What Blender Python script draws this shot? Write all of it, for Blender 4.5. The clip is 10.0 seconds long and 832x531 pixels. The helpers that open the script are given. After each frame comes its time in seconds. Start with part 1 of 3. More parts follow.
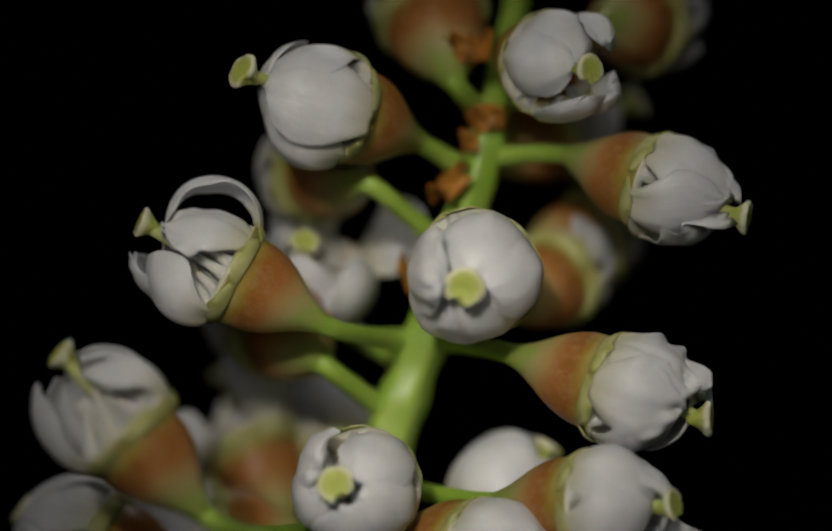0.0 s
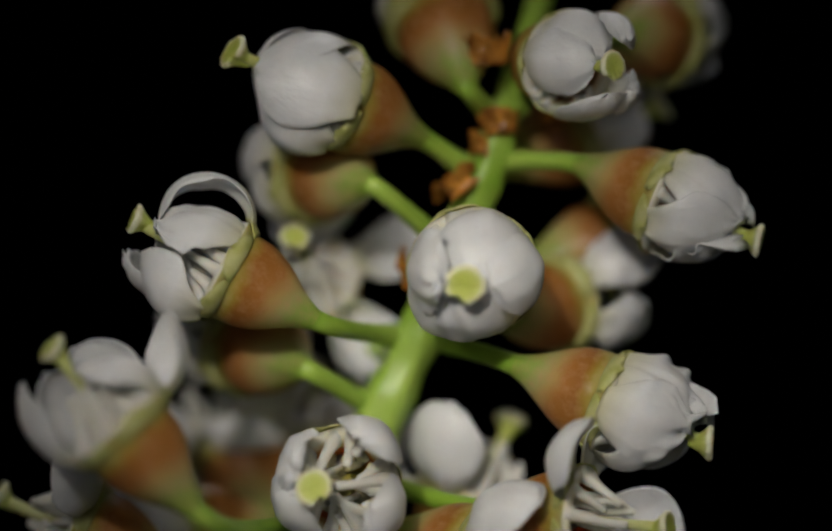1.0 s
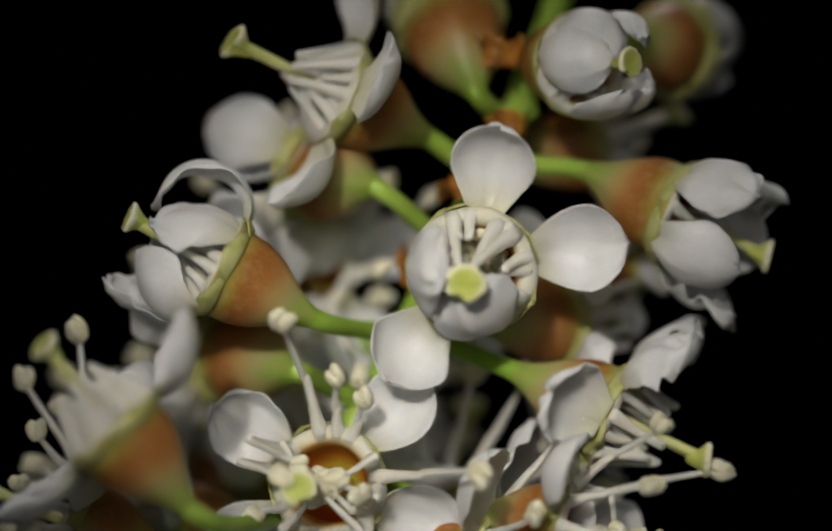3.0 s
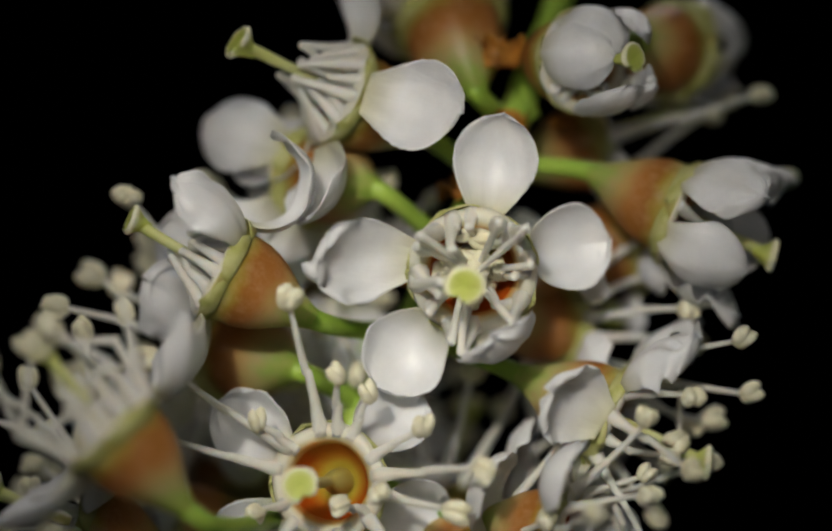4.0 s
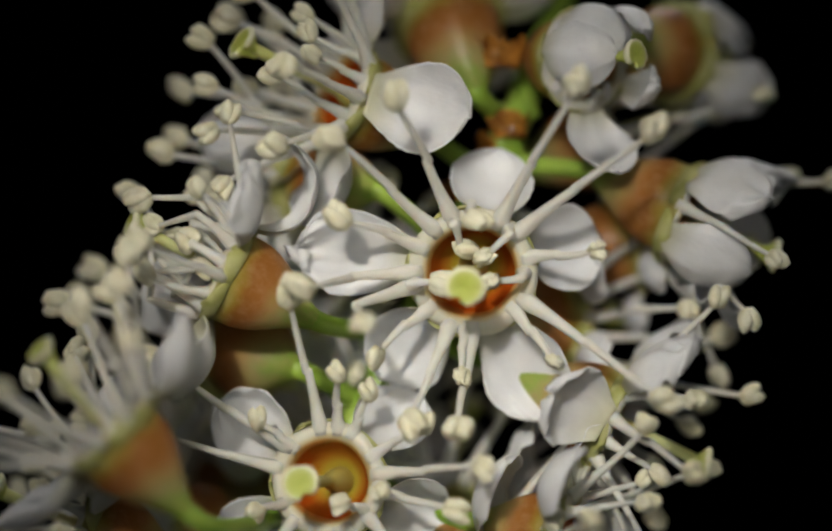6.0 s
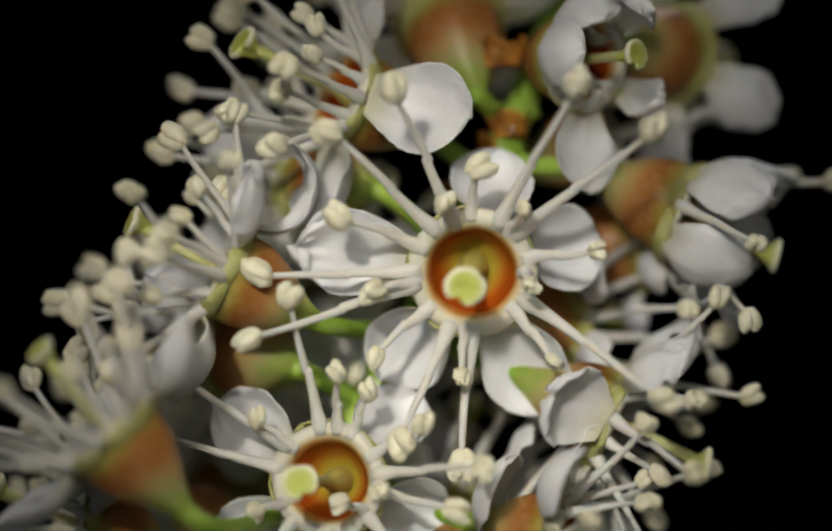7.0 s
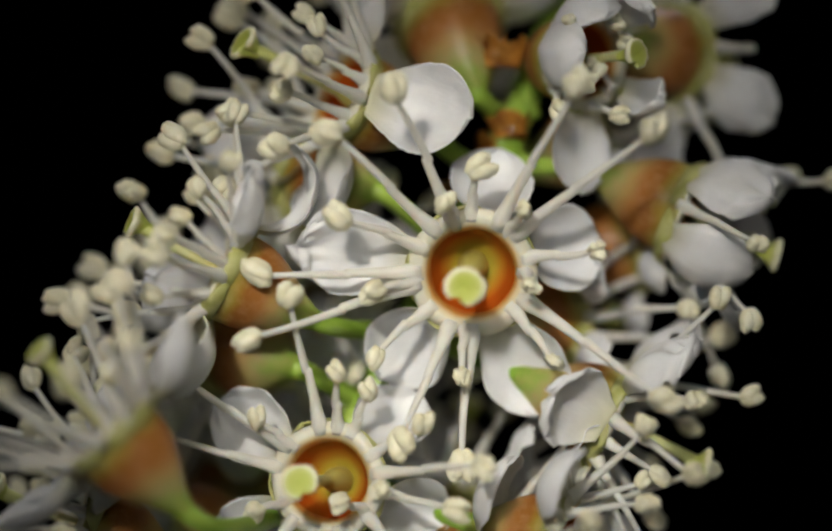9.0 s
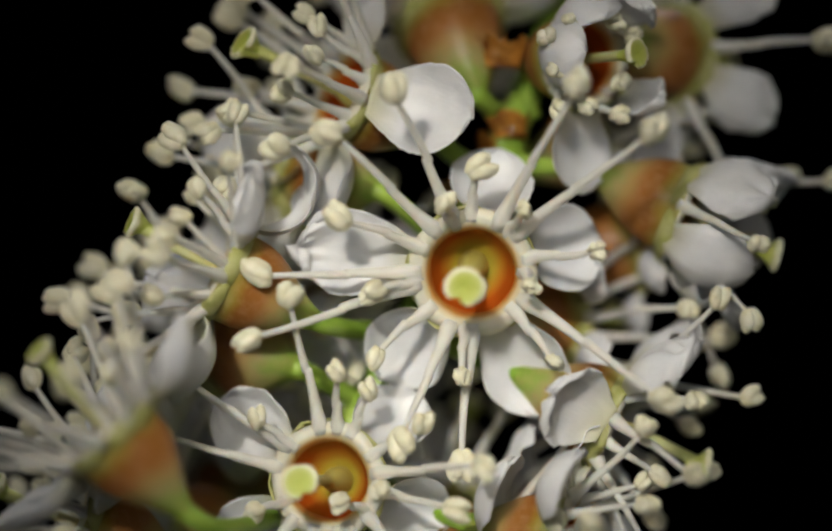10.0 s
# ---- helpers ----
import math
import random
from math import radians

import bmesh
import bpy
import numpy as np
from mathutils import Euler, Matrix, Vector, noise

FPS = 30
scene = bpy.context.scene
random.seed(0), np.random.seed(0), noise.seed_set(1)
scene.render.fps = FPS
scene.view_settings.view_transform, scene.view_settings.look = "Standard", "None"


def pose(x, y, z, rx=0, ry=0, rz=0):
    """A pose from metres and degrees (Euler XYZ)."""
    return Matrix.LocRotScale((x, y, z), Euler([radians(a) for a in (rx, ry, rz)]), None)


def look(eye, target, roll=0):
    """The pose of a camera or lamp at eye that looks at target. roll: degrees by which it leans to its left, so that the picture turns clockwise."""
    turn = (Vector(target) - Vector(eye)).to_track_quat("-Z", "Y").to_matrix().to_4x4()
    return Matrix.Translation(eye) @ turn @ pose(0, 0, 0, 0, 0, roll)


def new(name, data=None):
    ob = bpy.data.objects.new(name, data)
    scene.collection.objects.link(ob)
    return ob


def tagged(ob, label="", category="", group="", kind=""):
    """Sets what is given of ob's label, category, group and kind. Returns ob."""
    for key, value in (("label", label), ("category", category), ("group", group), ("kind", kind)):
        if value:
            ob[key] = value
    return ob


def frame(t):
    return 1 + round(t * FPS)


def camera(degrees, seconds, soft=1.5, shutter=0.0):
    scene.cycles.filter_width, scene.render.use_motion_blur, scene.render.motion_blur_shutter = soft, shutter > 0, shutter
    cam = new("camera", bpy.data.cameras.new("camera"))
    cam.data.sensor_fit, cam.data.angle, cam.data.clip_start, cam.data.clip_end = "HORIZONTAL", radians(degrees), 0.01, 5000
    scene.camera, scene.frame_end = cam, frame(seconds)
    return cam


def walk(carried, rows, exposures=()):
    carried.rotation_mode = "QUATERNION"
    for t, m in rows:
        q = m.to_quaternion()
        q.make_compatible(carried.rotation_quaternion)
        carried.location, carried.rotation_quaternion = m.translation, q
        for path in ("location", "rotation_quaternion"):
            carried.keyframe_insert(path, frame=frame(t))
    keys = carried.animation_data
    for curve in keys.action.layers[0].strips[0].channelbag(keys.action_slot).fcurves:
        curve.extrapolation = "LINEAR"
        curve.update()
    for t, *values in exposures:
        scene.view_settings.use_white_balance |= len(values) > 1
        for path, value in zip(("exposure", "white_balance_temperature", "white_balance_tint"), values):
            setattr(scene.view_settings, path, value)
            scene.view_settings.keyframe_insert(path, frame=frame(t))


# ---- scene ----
# A flowering cherry laurel raceme in a dark studio, opening over days; lengths of plant parts in millimetres.
MM = 0.001
cam = camera(12.56, 10.0, soft=2.25)
cam.data.dof.use_dof = True
cam.data.dof.focus_distance = 0.0981
cam.data.dof.aperture_fstop = 25.0
VIEW = look((0, -0.1, 0), (0, 0, 0))
walk(cam, [(0, VIEW), (10.0, VIEW)], exposures=[(0, -0.98), (1.5, -0.62), (2.5, -0.52), (5.0, -0.48), (10.0, -0.28)])

# ---- light: unseen lamps added round the plant in an unlit room ----
world = bpy.data.worlds.new("dark_room")
world.use_nodes = True
world.node_tree.nodes["Background"].inputs["Color"].default_value = (0.01, 0.01, 0.012, 1)
world.node_tree.nodes["Background"].inputs["Strength"].default_value = 0.05
scene.world = world


def added_area(name, eye, target, size, watts, colour, beam_angle=180):
    lamp = bpy.data.lights.new(name, "AREA")
    lamp.shape, lamp.size, lamp.energy, lamp.color = "SQUARE", size, watts, colour
    lamp.spread = radians(beam_angle)
    ob = new(name, lamp)
    ob.matrix_world = look(eye, target)
    return ob


def added_spot(name, eye, target, cone, radius, watts, colour):
    """An unseen spot lamp, added: a round pool of light with a wide soft edge."""
    lamp = bpy.data.lights.new(name, "SPOT")
    lamp.spot_size, lamp.spot_blend, lamp.shadow_soft_size, lamp.energy, lamp.color = radians(cone), 1.0, radius, watts, colour
    ob = new(name, lamp)
    ob.matrix_world = look(eye, target)
    return ob


# Unseen key; its pool is narrowed so that the outer flowers fall dimmer.
added_spot("key_lamp", (-0.034, -0.178, 0.060), (0.0004, 0, -0.0028), 3.95, 0.008, 4.3, (1.0, 0.935, 0.815))
# Added lights with no source in view: three fills, and a rim from behind.
added_spot("added_fill_spot", (0.05, -0.18, 0.03), (0.0009, 0, -0.0032), 6.0, 0.016, 0.22, (0.98, 0.975, 0.97))
added_area("added_front_fill", (-0.002, -0.052, 0.024), (0.0022, 0, -0.0032), 0.022, 0.0010, (1.0, 0.935, 0.815), 40)
added_area("added_rim_light", (0.03, 0.10, 0.14), (0, 0, 0), 0.06, 0.07, (1.0, 0.98, 0.96))
added_area("added_fill_light", (-0.06, -0.21, 0.05), (0, 0, 0), 0.12, 0.045, (0.98, 0.975, 1.0))


# ---- materials ----
def shader(name):
    m = bpy.data.materials.new(name)
    m.use_nodes = True
    return m, m.node_tree.nodes, m.node_tree.links


def noise_node(m, scale, detail=4.0, rough=0.55):
    n = m.node_tree.nodes.new("ShaderNodeTexNoise")
    n.inputs["Scale"].default_value, n.inputs["Detail"].default_value = scale, detail
    n.inputs["Roughness"].default_value = rough
    c = m.node_tree.nodes.new("ShaderNodeTexCoord")
    m.node_tree.links.new(c.outputs["Object"], n.inputs["Vector"])
    return n


def ramp(m, stops):
    r = m.node_tree.nodes.new("ShaderNodeValToRGB")
    while len(r.color_ramp.elements) < len(stops):
        r.color_ramp.elements.new(0.5)
    for e, (p, c) in zip(r.color_ramp.elements, stops):
        e.position, e.color = p, (*c, 1)
    return r


def mix_colour(m, a, b, fac, kind="MIX"):
    n = m.node_tree.nodes.new("ShaderNodeMix")
    n.data_type, n.blend_type = "RGBA", kind
    for socket, v in ((n.inputs[6], a), (n.inputs[7], b), (n.inputs[0], fac)):
        if isinstance(v, (int, float)):
            socket.default_value = v
        elif isinstance(v, tuple):
            socket.default_value = (*v, 1)
        else:
            m.node_tree.links.new(v, socket)
    return n.outputs[2]


def tissue(name, colour, rough=0.45, through_light=0.3, sss=0.15, radius=0.3, bump=0.3, bump_scale=9000, stretch=None, spec=0.4):
    """Living plant tissue: colour is a function of the material that gives a colour socket."""
    m, nodes, links = shader(name)
    p = nodes["Principled BSDF"]
    c = colour(m)
    links.new(c, p.inputs["Base Color"])
    p.inputs["Roughness"].default_value = rough
    p.inputs["Specular IOR Level"].default_value = spec
    p.inputs["Subsurface Weight"].default_value = sss
    p.inputs["Subsurface Radius"].default_value = (1.0, 0.8, 0.6)
    p.inputs["Subsurface Scale"].default_value = radius * MM
    n = noise_node(m, bump_scale, 3.0)
    if stretch:
        mp = nodes.new("ShaderNodeMapping")
        mp.inputs["Scale"].default_value = stretch
        c0 = nodes.new("ShaderNodeTexCoord")
        links.new(c0.outputs["Object"], mp.inputs["Vector"])
        links.new(mp.outputs["Vector"], n.inputs["Vector"])
    b = nodes.new("ShaderNodeBump")
    b.inputs["Strength"].default_value, b.inputs["Distance"].default_value = bump, 0.02 * MM
    links.new(n.outputs["Fac"], b.inputs["Height"])
    links.new(b.outputs["Normal"], p.inputs["Normal"])
    if through_light > 0:
        t = nodes.new("ShaderNodeBsdfTranslucent")
        links.new(c, t.inputs["Color"])
        links.new(b.outputs["Normal"], t.inputs["Normal"])
        mx = nodes.new("ShaderNodeMixShader")
        mx.inputs[0].default_value = through_light
        links.new(p.outputs[0], mx.inputs[1])
        links.new(t.outputs[0], mx.inputs[2])
        links.new(mx.outputs[0], nodes["Material Output"].inputs["Surface"])
    return m


def blotched(a, b, scale, lo=0.35, hi=0.65):
    def make(m):
        n = noise_node(m, scale)
        r = ramp(m, [(lo, a), (hi, b)])
        m.node_tree.links.new(n.outputs["Fac"], r.inputs["Fac"])
        return r.outputs["Color"]
    return make


def along(stops, low, high, wobble=0.12, scale=900, fleck=None):
    """Pigment that changes along the part's own length (its z), from low to high in millimetres."""
    def make(m):
        nodes, links = m.node_tree.nodes, m.node_tree.links
        c = nodes.new("ShaderNodeTexCoord")
        sep = nodes.new("ShaderNodeSeparateXYZ")
        links.new(c.outputs["Object"], sep.inputs[0])
        mr = nodes.new("ShaderNodeMapRange")
        mr.inputs["From Min"].default_value, mr.inputs["From Max"].default_value = low * MM, high * MM
        links.new(sep.outputs["Z"], mr.inputs["Value"])
        n = noise_node(m, scale)
        a = nodes.new("ShaderNodeMath")
        a.operation = "MULTIPLY_ADD"
        links.new(n.outputs["Fac"], a.inputs[0])
        a.inputs[1].default_value = wobble * 2
        links.new(mr.outputs["Result"], a.inputs[2])
        s = nodes.new("ShaderNodeMath")
        s.operation = "SUBTRACT"
        links.new(a.outputs[0], s.inputs[0])
        s.inputs[1].default_value = wobble
        r = ramp(m, stops)
        links.new(s.outputs[0], r.inputs["Fac"])
        out = r.outputs["Color"]
        if fleck:
            n2 = noise_node(m, 3500, 5.0, 0.7)
            r2 = ramp(m, [(0.45, (0, 0, 0)), (0.75, (1, 1, 1))])
            links.new(n2.outputs["Fac"], r2.inputs["Fac"])
            half = nodes.new("ShaderNodeMath")
            half.operation = "MULTIPLY"
            half.inputs[1].default_value = 0.5
            links.new(r2.outputs["Color"], half.inputs[0])
            out = mix_colour(m, out, fleck, half.outputs[0])
        return out
    return make


def radial(stops, far, wobble=0.08, scale=1500):
    """Pigment that changes outward from the part's own axis, far in millimetres."""
    def make(m):
        nodes, links = m.node_tree.nodes, m.node_tree.links
        c = nodes.new("ShaderNodeTexCoord")
        flat = nodes.new("ShaderNodeVectorMath")
        flat.operation = "MULTIPLY"
        flat.inputs[1].default_value = (1, 1, 0)
        links.new(c.outputs["Object"], flat.inputs[0])
        ln = nodes.new("ShaderNodeVectorMath")
        ln.operation = "LENGTH"
        links.new(flat.outputs[0], ln.inputs[0])
        mr = nodes.new("ShaderNodeMapRange")
        mr.inputs["From Max"].default_value = far * MM
        links.new(ln.outputs["Value"], mr.inputs["Value"])
        n = noise_node(m, scale)
        a = nodes.new("ShaderNodeMath")
        a.operation = "MULTIPLY_ADD"
        links.new(n.outputs["Fac"], a.inputs[0])
        a.inputs[1].default_value = wobble
        links.new(mr.outputs["Result"], a.inputs[2])
        r = ramp(m, stops)
        links.new(a.outputs[0], r.inputs["Fac"])
        return r.outputs["Color"]
    return make


def petal_material():
    def colour(m):
        white = blotched((0.758, 0.769, 0.793), (0.866, 0.871, 0.887), 700)(m)
        claw = along([(0.0, (0.74, 0.72, 0.48)), (0.55, (0.84, 0.83, 0.74)), (1.0, (1.0, 1.0, 1.0))], 0.0, 1.1, 0.15, 1200)(m)
        return mix_colour(m, white, claw, 1.0, "MULTIPLY")
    m = tissue("petal_white", colour, 0.33, 0.24, 0.25, 0.25, 0.9, 2200, (1.0, 1.0, 0.16), 0.4)
    nodes, links = m.node_tree.nodes, m.node_tree.links
    first = [n for n in nodes if n.type == "BUMP"][0]
    first.inputs["Distance"].default_value = 0.045 * MM
    cells = noise_node(m, 16000, 2.0)
    b = nodes.new("ShaderNodeBump")
    b.inputs["Strength"].default_value, b.inputs["Distance"].default_value = 0.35, 0.008 * MM
    links.new(cells.outputs["Fac"], b.inputs["Height"])
    links.new(b.outputs["Normal"], first.inputs["Normal"])
    return m


PETAL = petal_material()
CUP = tissue("cup_skin", along([(0.0, (0.27, 0.42, 0.06)), (0.15, (0.36, 0.48, 0.11)), (0.30, (0.50, 0.48, 0.19)), (0.44, (0.56, 0.38, 0.14)), (0.58, (0.48, 0.21, 0.055)), (0.72, (0.39, 0.155, 0.03)), (0.83, (0.43, 0.31, 0.055)), (0.93, (0.48, 0.49, 0.14)), (1.0, (0.56, 0.56, 0.20))], -3.1, 0.0, 0.28, 420, (0.63, 0.37, 0.21)), 0.34, 0.4, 0.25, 0.5, 0.8, 2600, None, 0.4)
CUP_IN = tissue("cup_inside", along([(0.0, (0.38, 0.35, 0.05)), (0.12, (0.42, 0.31, 0.035)), (0.30, (0.50, 0.19, 0.02)), (0.52, (0.48, 0.095, 0.009)), (0.90, (0.47, 0.085, 0.008)), (1.0, (0.56, 0.20, 0.03))], -1.27, 0.0, 0.07, 900), 0.25, 0.2, 0.25, 0.5, 0.3, 4000)
RIM = tissue("cup_rim", radial([(0.74, (0.52, 0.13, 0.02)), (0.79, (0.66, 0.34, 0.09)), (0.85, (0.80, 0.68, 0.42)), (0.93, (0.85, 0.82, 0.68))], 1.5, 0.07), 0.4, 0.35, 0.5, 0.6, 0.5, 5000)
SEPAL = tissue("sepal_green", blotched((0.46, 0.48, 0.15), (0.60, 0.60, 0.28), 1500), 0.4, 0.3, 0.2, 0.3, 0.4, 5000)
STALK = tissue("stalk_green", blotched((0.20, 0.36, 0.03), (0.38, 0.53, 0.10), 420, 0.3, 0.7), 0.36, 0.10, 0.15, 0.5, 0.5, 3500, (1.0, 1.0, 0.3))
STYLE = tissue("style_pale_green", along([(0.0, (0.36, 0.30, 0.05)), (0.35, (0.50, 0.46, 0.14)), (0.7, (0.60, 0.62, 0.32)), (1.0, (0.58, 0.62, 0.22))], -1.4, 2.7, 0.08, 1200), 0.38, 0.15, 0.3, 0.3, 0.3, 5000)
STIGMA = tissue("stigma_yellow_green", radial([(0.0, (0.48, 0.56, 0.09)), (0.62, (0.54, 0.60, 0.14)), (0.82, (0.62, 0.66, 0.26)), (0.93, (0.84, 0.83, 0.60))], 0.52, 0.1, 4000), 0.5, 0.2, 0.3, 0.3, 1.0, 12000)
FILAMENT = tissue("filament_white", blotched((0.83, 0.82, 0.765), (0.89, 0.885, 0.845), 1500), 0.40, 0.42, 0.4, 0.3, 0.8, 9000, (1.0, 1.0, 0.3))
ANTHER = tissue("anther_cream", blotched((0.73, 0.70, 0.49), (0.85, 0.825, 0.66), 2600), 0.55, 0.15, 0.25, 0.2, 1.0, 7000)
BRACT = tissue("bract_dry_brown", blotched((0.12, 0.035, 0.008), (0.62, 0.28, 0.05), 1500, 0.36, 0.6), 0.24, 0.4, 0.1, 0.3, 0.8, 4000)


def cloth(name):
    m, nodes, links = shader(name)
    p = nodes["Principled BSDF"]
    n = noise_node(m, 900, 6.0, 0.7)
    r = ramp(m, [(0.3, (0.0012, 0.0012, 0.0013)), (0.7, (0.0028, 0.0028, 0.003))])
    links.new(n.outputs["Fac"], r.inputs["Fac"])
    links.new(r.outputs["Color"], p.inputs["Base Color"])
    p.inputs["Roughness"].default_value, p.inputs["Specular IOR Level"].default_value = 1.0, 0.0
    b = nodes.new("ShaderNodeBump")
    b.inputs["Strength"].default_value, b.inputs["Distance"].default_value = 0.4, 0.0005
    links.new(n.outputs["Fac"], b.inputs["Height"])
    links.new(b.outputs["Normal"], p.inputs["Normal"])
    return m


CLOTH = cloth("black_cloth")


# ---- mesh helpers ----
def mesh_of(name, verts, faces, mats, face_mats=None):
    me = bpy.data.meshes.new(name)
    me.from_pydata([tuple(v) for v in verts], [], faces)
    for k in mats:
        me.materials.append(k)
    me.polygons.foreach_set("use_smooth", [True] * len(me.polygons))
    if face_mats:
        me.polygons.foreach_set("material_index", face_mats)
    me.update()
    return me


def part(name, me, parent, m=None, label=""):
    ob = new(name, me)
    ob.parent = parent
    if m is not None:
        ob.matrix_basis = m
    return tagged(ob, label) if label else ob


def lathe(name, profile, mats, seg=36, wob=0.0, seed=0):
    """A turned form; profile: (radius, height, material index), in millimetres."""
    verts, faces, fm = [], [], []
    for i, (r, z, k) in enumerate(profile):
        for j in range(seg):
            a = 2 * math.pi * j / seg
            w = 1 + wob * (noise.noise((math.cos(a) * 1.6 + seed * 3.7, math.sin(a) * 1.6, z * 0.8)) + 0.4 * math.cos(5 * a))
            verts.append((r * w * math.cos(a) * MM, r * w * math.sin(a) * MM, z * MM))
    for i in range(len(profile) - 1):
        for j in range(seg):
            a, b = i * seg + j, i * seg + (j + 1) % seg
            faces.append((a, b, b + seg, a + seg))
            fm.append(profile[i][2])
    return mesh_of(name, verts, faces, mats, fm)


def tube_data(points, radii, seg=12, squash=1.0, ridge=0.0):
    """Vertices and faces of a closed tube along points (millimetres)."""
    verts, faces = [], []
    pts = [Vector(p) for p in points]
    side = None
    for i, p in enumerate(pts):
        d = (pts[min(i + 1, len(pts) - 1)] - pts[max(i - 1, 0)]).normalized()
        if side is None:
            side = d.orthogonal().normalized()
        side = (side - d * side.dot(d)).normalized()
        up = d.cross(side)
        for j in range(seg):
            a = 2 * math.pi * j / seg
            verts.append((p + (side * math.cos(a) + up * math.sin(a) * squash) * radii[i] * (1 + ridge * math.cos(5 * a + 0.12 * i) + ridge * noise.noise((math.cos(a), math.sin(a), i * 0.25)))) * MM)
    n = len(pts)
    for i in range(n - 1):
        for j in range(seg):
            a, b = i * seg + j, i * seg + (j + 1) % seg
            faces.append((a, b, b + seg, a + seg))
    faces.append(tuple(reversed(range(seg))))
    faces.append(tuple(range((n - 1) * seg, n * seg)))
    return verts, faces


def ellipsoid_data(centre, radii, turn=None, seg=12, rings=8, lump=0.0, seed=0):
    verts, faces = [], []
    turn = turn or Matrix.Identity(3)
    for i in range(rings + 1):
        th = math.pi * i / rings
        for j in range(seg):
            a = 2 * math.pi * j / seg
            u = Vector((math.sin(th) * math.cos(a), math.sin(th) * math.sin(a), math.cos(th)))
            f = 1 + lump * noise.noise(u * 2.1 + Vector((seed * 5.1, 0, 0)))
            verts.append((Vector(centre) + turn @ Vector([u[k] * radii[k] * f for k in range(3)])) * MM)
    for i in range(rings):
        for j in range(seg):
            a, b = i * seg + j, i * seg + (j + 1) % seg
            faces.append((a, a + seg, b + seg, b))
    return verts, faces


def joined(name, pieces, mats):
    verts, faces, fm = [], [], []
    for (v, f), k in pieces:
        o = len(verts)
        verts += list(v)
        faces += [tuple(i + o for i in q) for q in f]
        fm += [k] * len(f)
    return mesh_of(name, verts, faces, mats, fm)


# ---- flower parts: a handful of shapes each ----
def petal_mesh(seed, length=3.4, half=1.5, curl=112, cup_r=1.5, frill=0.0, notch=0.0, rise=25.0):
    """A round, hollow petal on a narrow claw; it stands up from the rim and arches inward. Its edge is thin and finely torn."""
    n, w = 28, 24
    rnd = random.Random(seed)
    ph = rnd.uniform(0, 9)
    skew = rnd.uniform(-0.16, 0.16)
    outer, inner = [], []
    x = z = 0.0
    line = []
    for i in range(n + 1):
        s = i / n
        th = radians(rise - curl * s ** 0.95)
        line.append((x, z, th))
        x += math.sin(th) * length / n
        z += math.cos(th) * length / n
    for i in range(n + 1):
        s = i / n
        x, z, th = line[i]
        if s < 0.58:
            q = s / 0.58
            wide = half * (0.40 + 0.60 * (q * q * (3 - 2 * q)) ** 0.6)
        else:
            wide = half * max(0.0004, 1 - ((s - 0.58) / 0.42) ** 2.2) ** 0.5
        for j in range(w + 1):
            v = 2 * j / w - 1
            edge = abs(v) ** 3
            torn = 1 + 0.10 * noise.noise((s * 3.0, 7.0 * (v > 0), ph)) * s + 0.035 * edge * noise.noise((s * 16.0, 3.0 * (v > 0), ph + 5))
            ang = (v * torn + skew * s * s * (1 - v * v)) * wide / cup_r
            y = cup_r * math.sin(ang)
            drop = cup_r * (1 - math.cos(ang))
            ripple = noise.noise((v * 1.4 + ph, s * 1.7, ph)) * 0.15 + 0.035 * noise.noise((v * 5.0 + ph, s * 2.0, ph)) * s
            ripple += 0.06 * s * noise.noise((v * 2.6, s * 3.2, ph + 8)) + 0.018 * noise.noise((v * 9.0, s * 3.5, ph + 3))
            ripple += 0.05 * edge * s * noise.noise((s * 7.0, 4.0 * (v > 0), ph + 2))
            ripple += frill * edge * math.sin(s * 19 + ph + v * 3) * 0.22 * s
            ripple += frill * 0.07 * s * math.sin(v * 8 + ph + 2.5 * noise.noise((v * 2, s * 2.5, ph)))
            ripple += frill * max(0, s - 0.6) * 2.2 * noise.noise((v * 3.4, s * 3, ph + 4)) * 0.6
            cut = notch * max(0, s - 0.7) * 2.0 * (0.35 + noise.noise((v * 4.2 + ph, 0, 2.0)))
            cut += s ** 6 * (0.16 * noise.noise((v * 3.5, ph, 1.0)) + 0.07 * noise.noise((v * 15.0, ph, 3.0)) + 0.04 * noise.noise((v * 37.0, ph, 6.0)))
            nx, nz = math.cos(th), -math.sin(th)
            px = x - drop * nx + ripple * nx - cut * math.sin(th)
            pz = z - drop * nz + ripple * nz - cut * math.cos(th)
            t = 0.034 * (1 - 0.8 * edge) * (1 - 0.6 * s ** 5) + 0.006
            outer.append((px * MM + nx * t * MM, y * MM, pz * MM + nz * t * MM))
            inner.append((px * MM - nx * t * MM, y * MM, pz * MM - nz * t * MM))
    m = w + 1
    off = len(outer)
    faces = []
    for i in range(n):
        for j in range(w):
            a = i * m + j
            faces.append((a, a + m, a + m + 1, a + 1))
            faces.append((off + a, off + a + 1, off + a + m + 1, off + a + m))
    ring = [j for j in range(m)] + [i * m + w for i in range(1, n + 1)] + [n * m + j for j in range(w - 1, -1, -1)] + [i * m for i in range(n - 1, 0, -1)]
    for a, b in zip(ring, ring[1:] + ring[:1]):
        faces.append((a, b, b + off, a + off))
    return mesh_of("petal", outer + inner, faces, [PETAL])


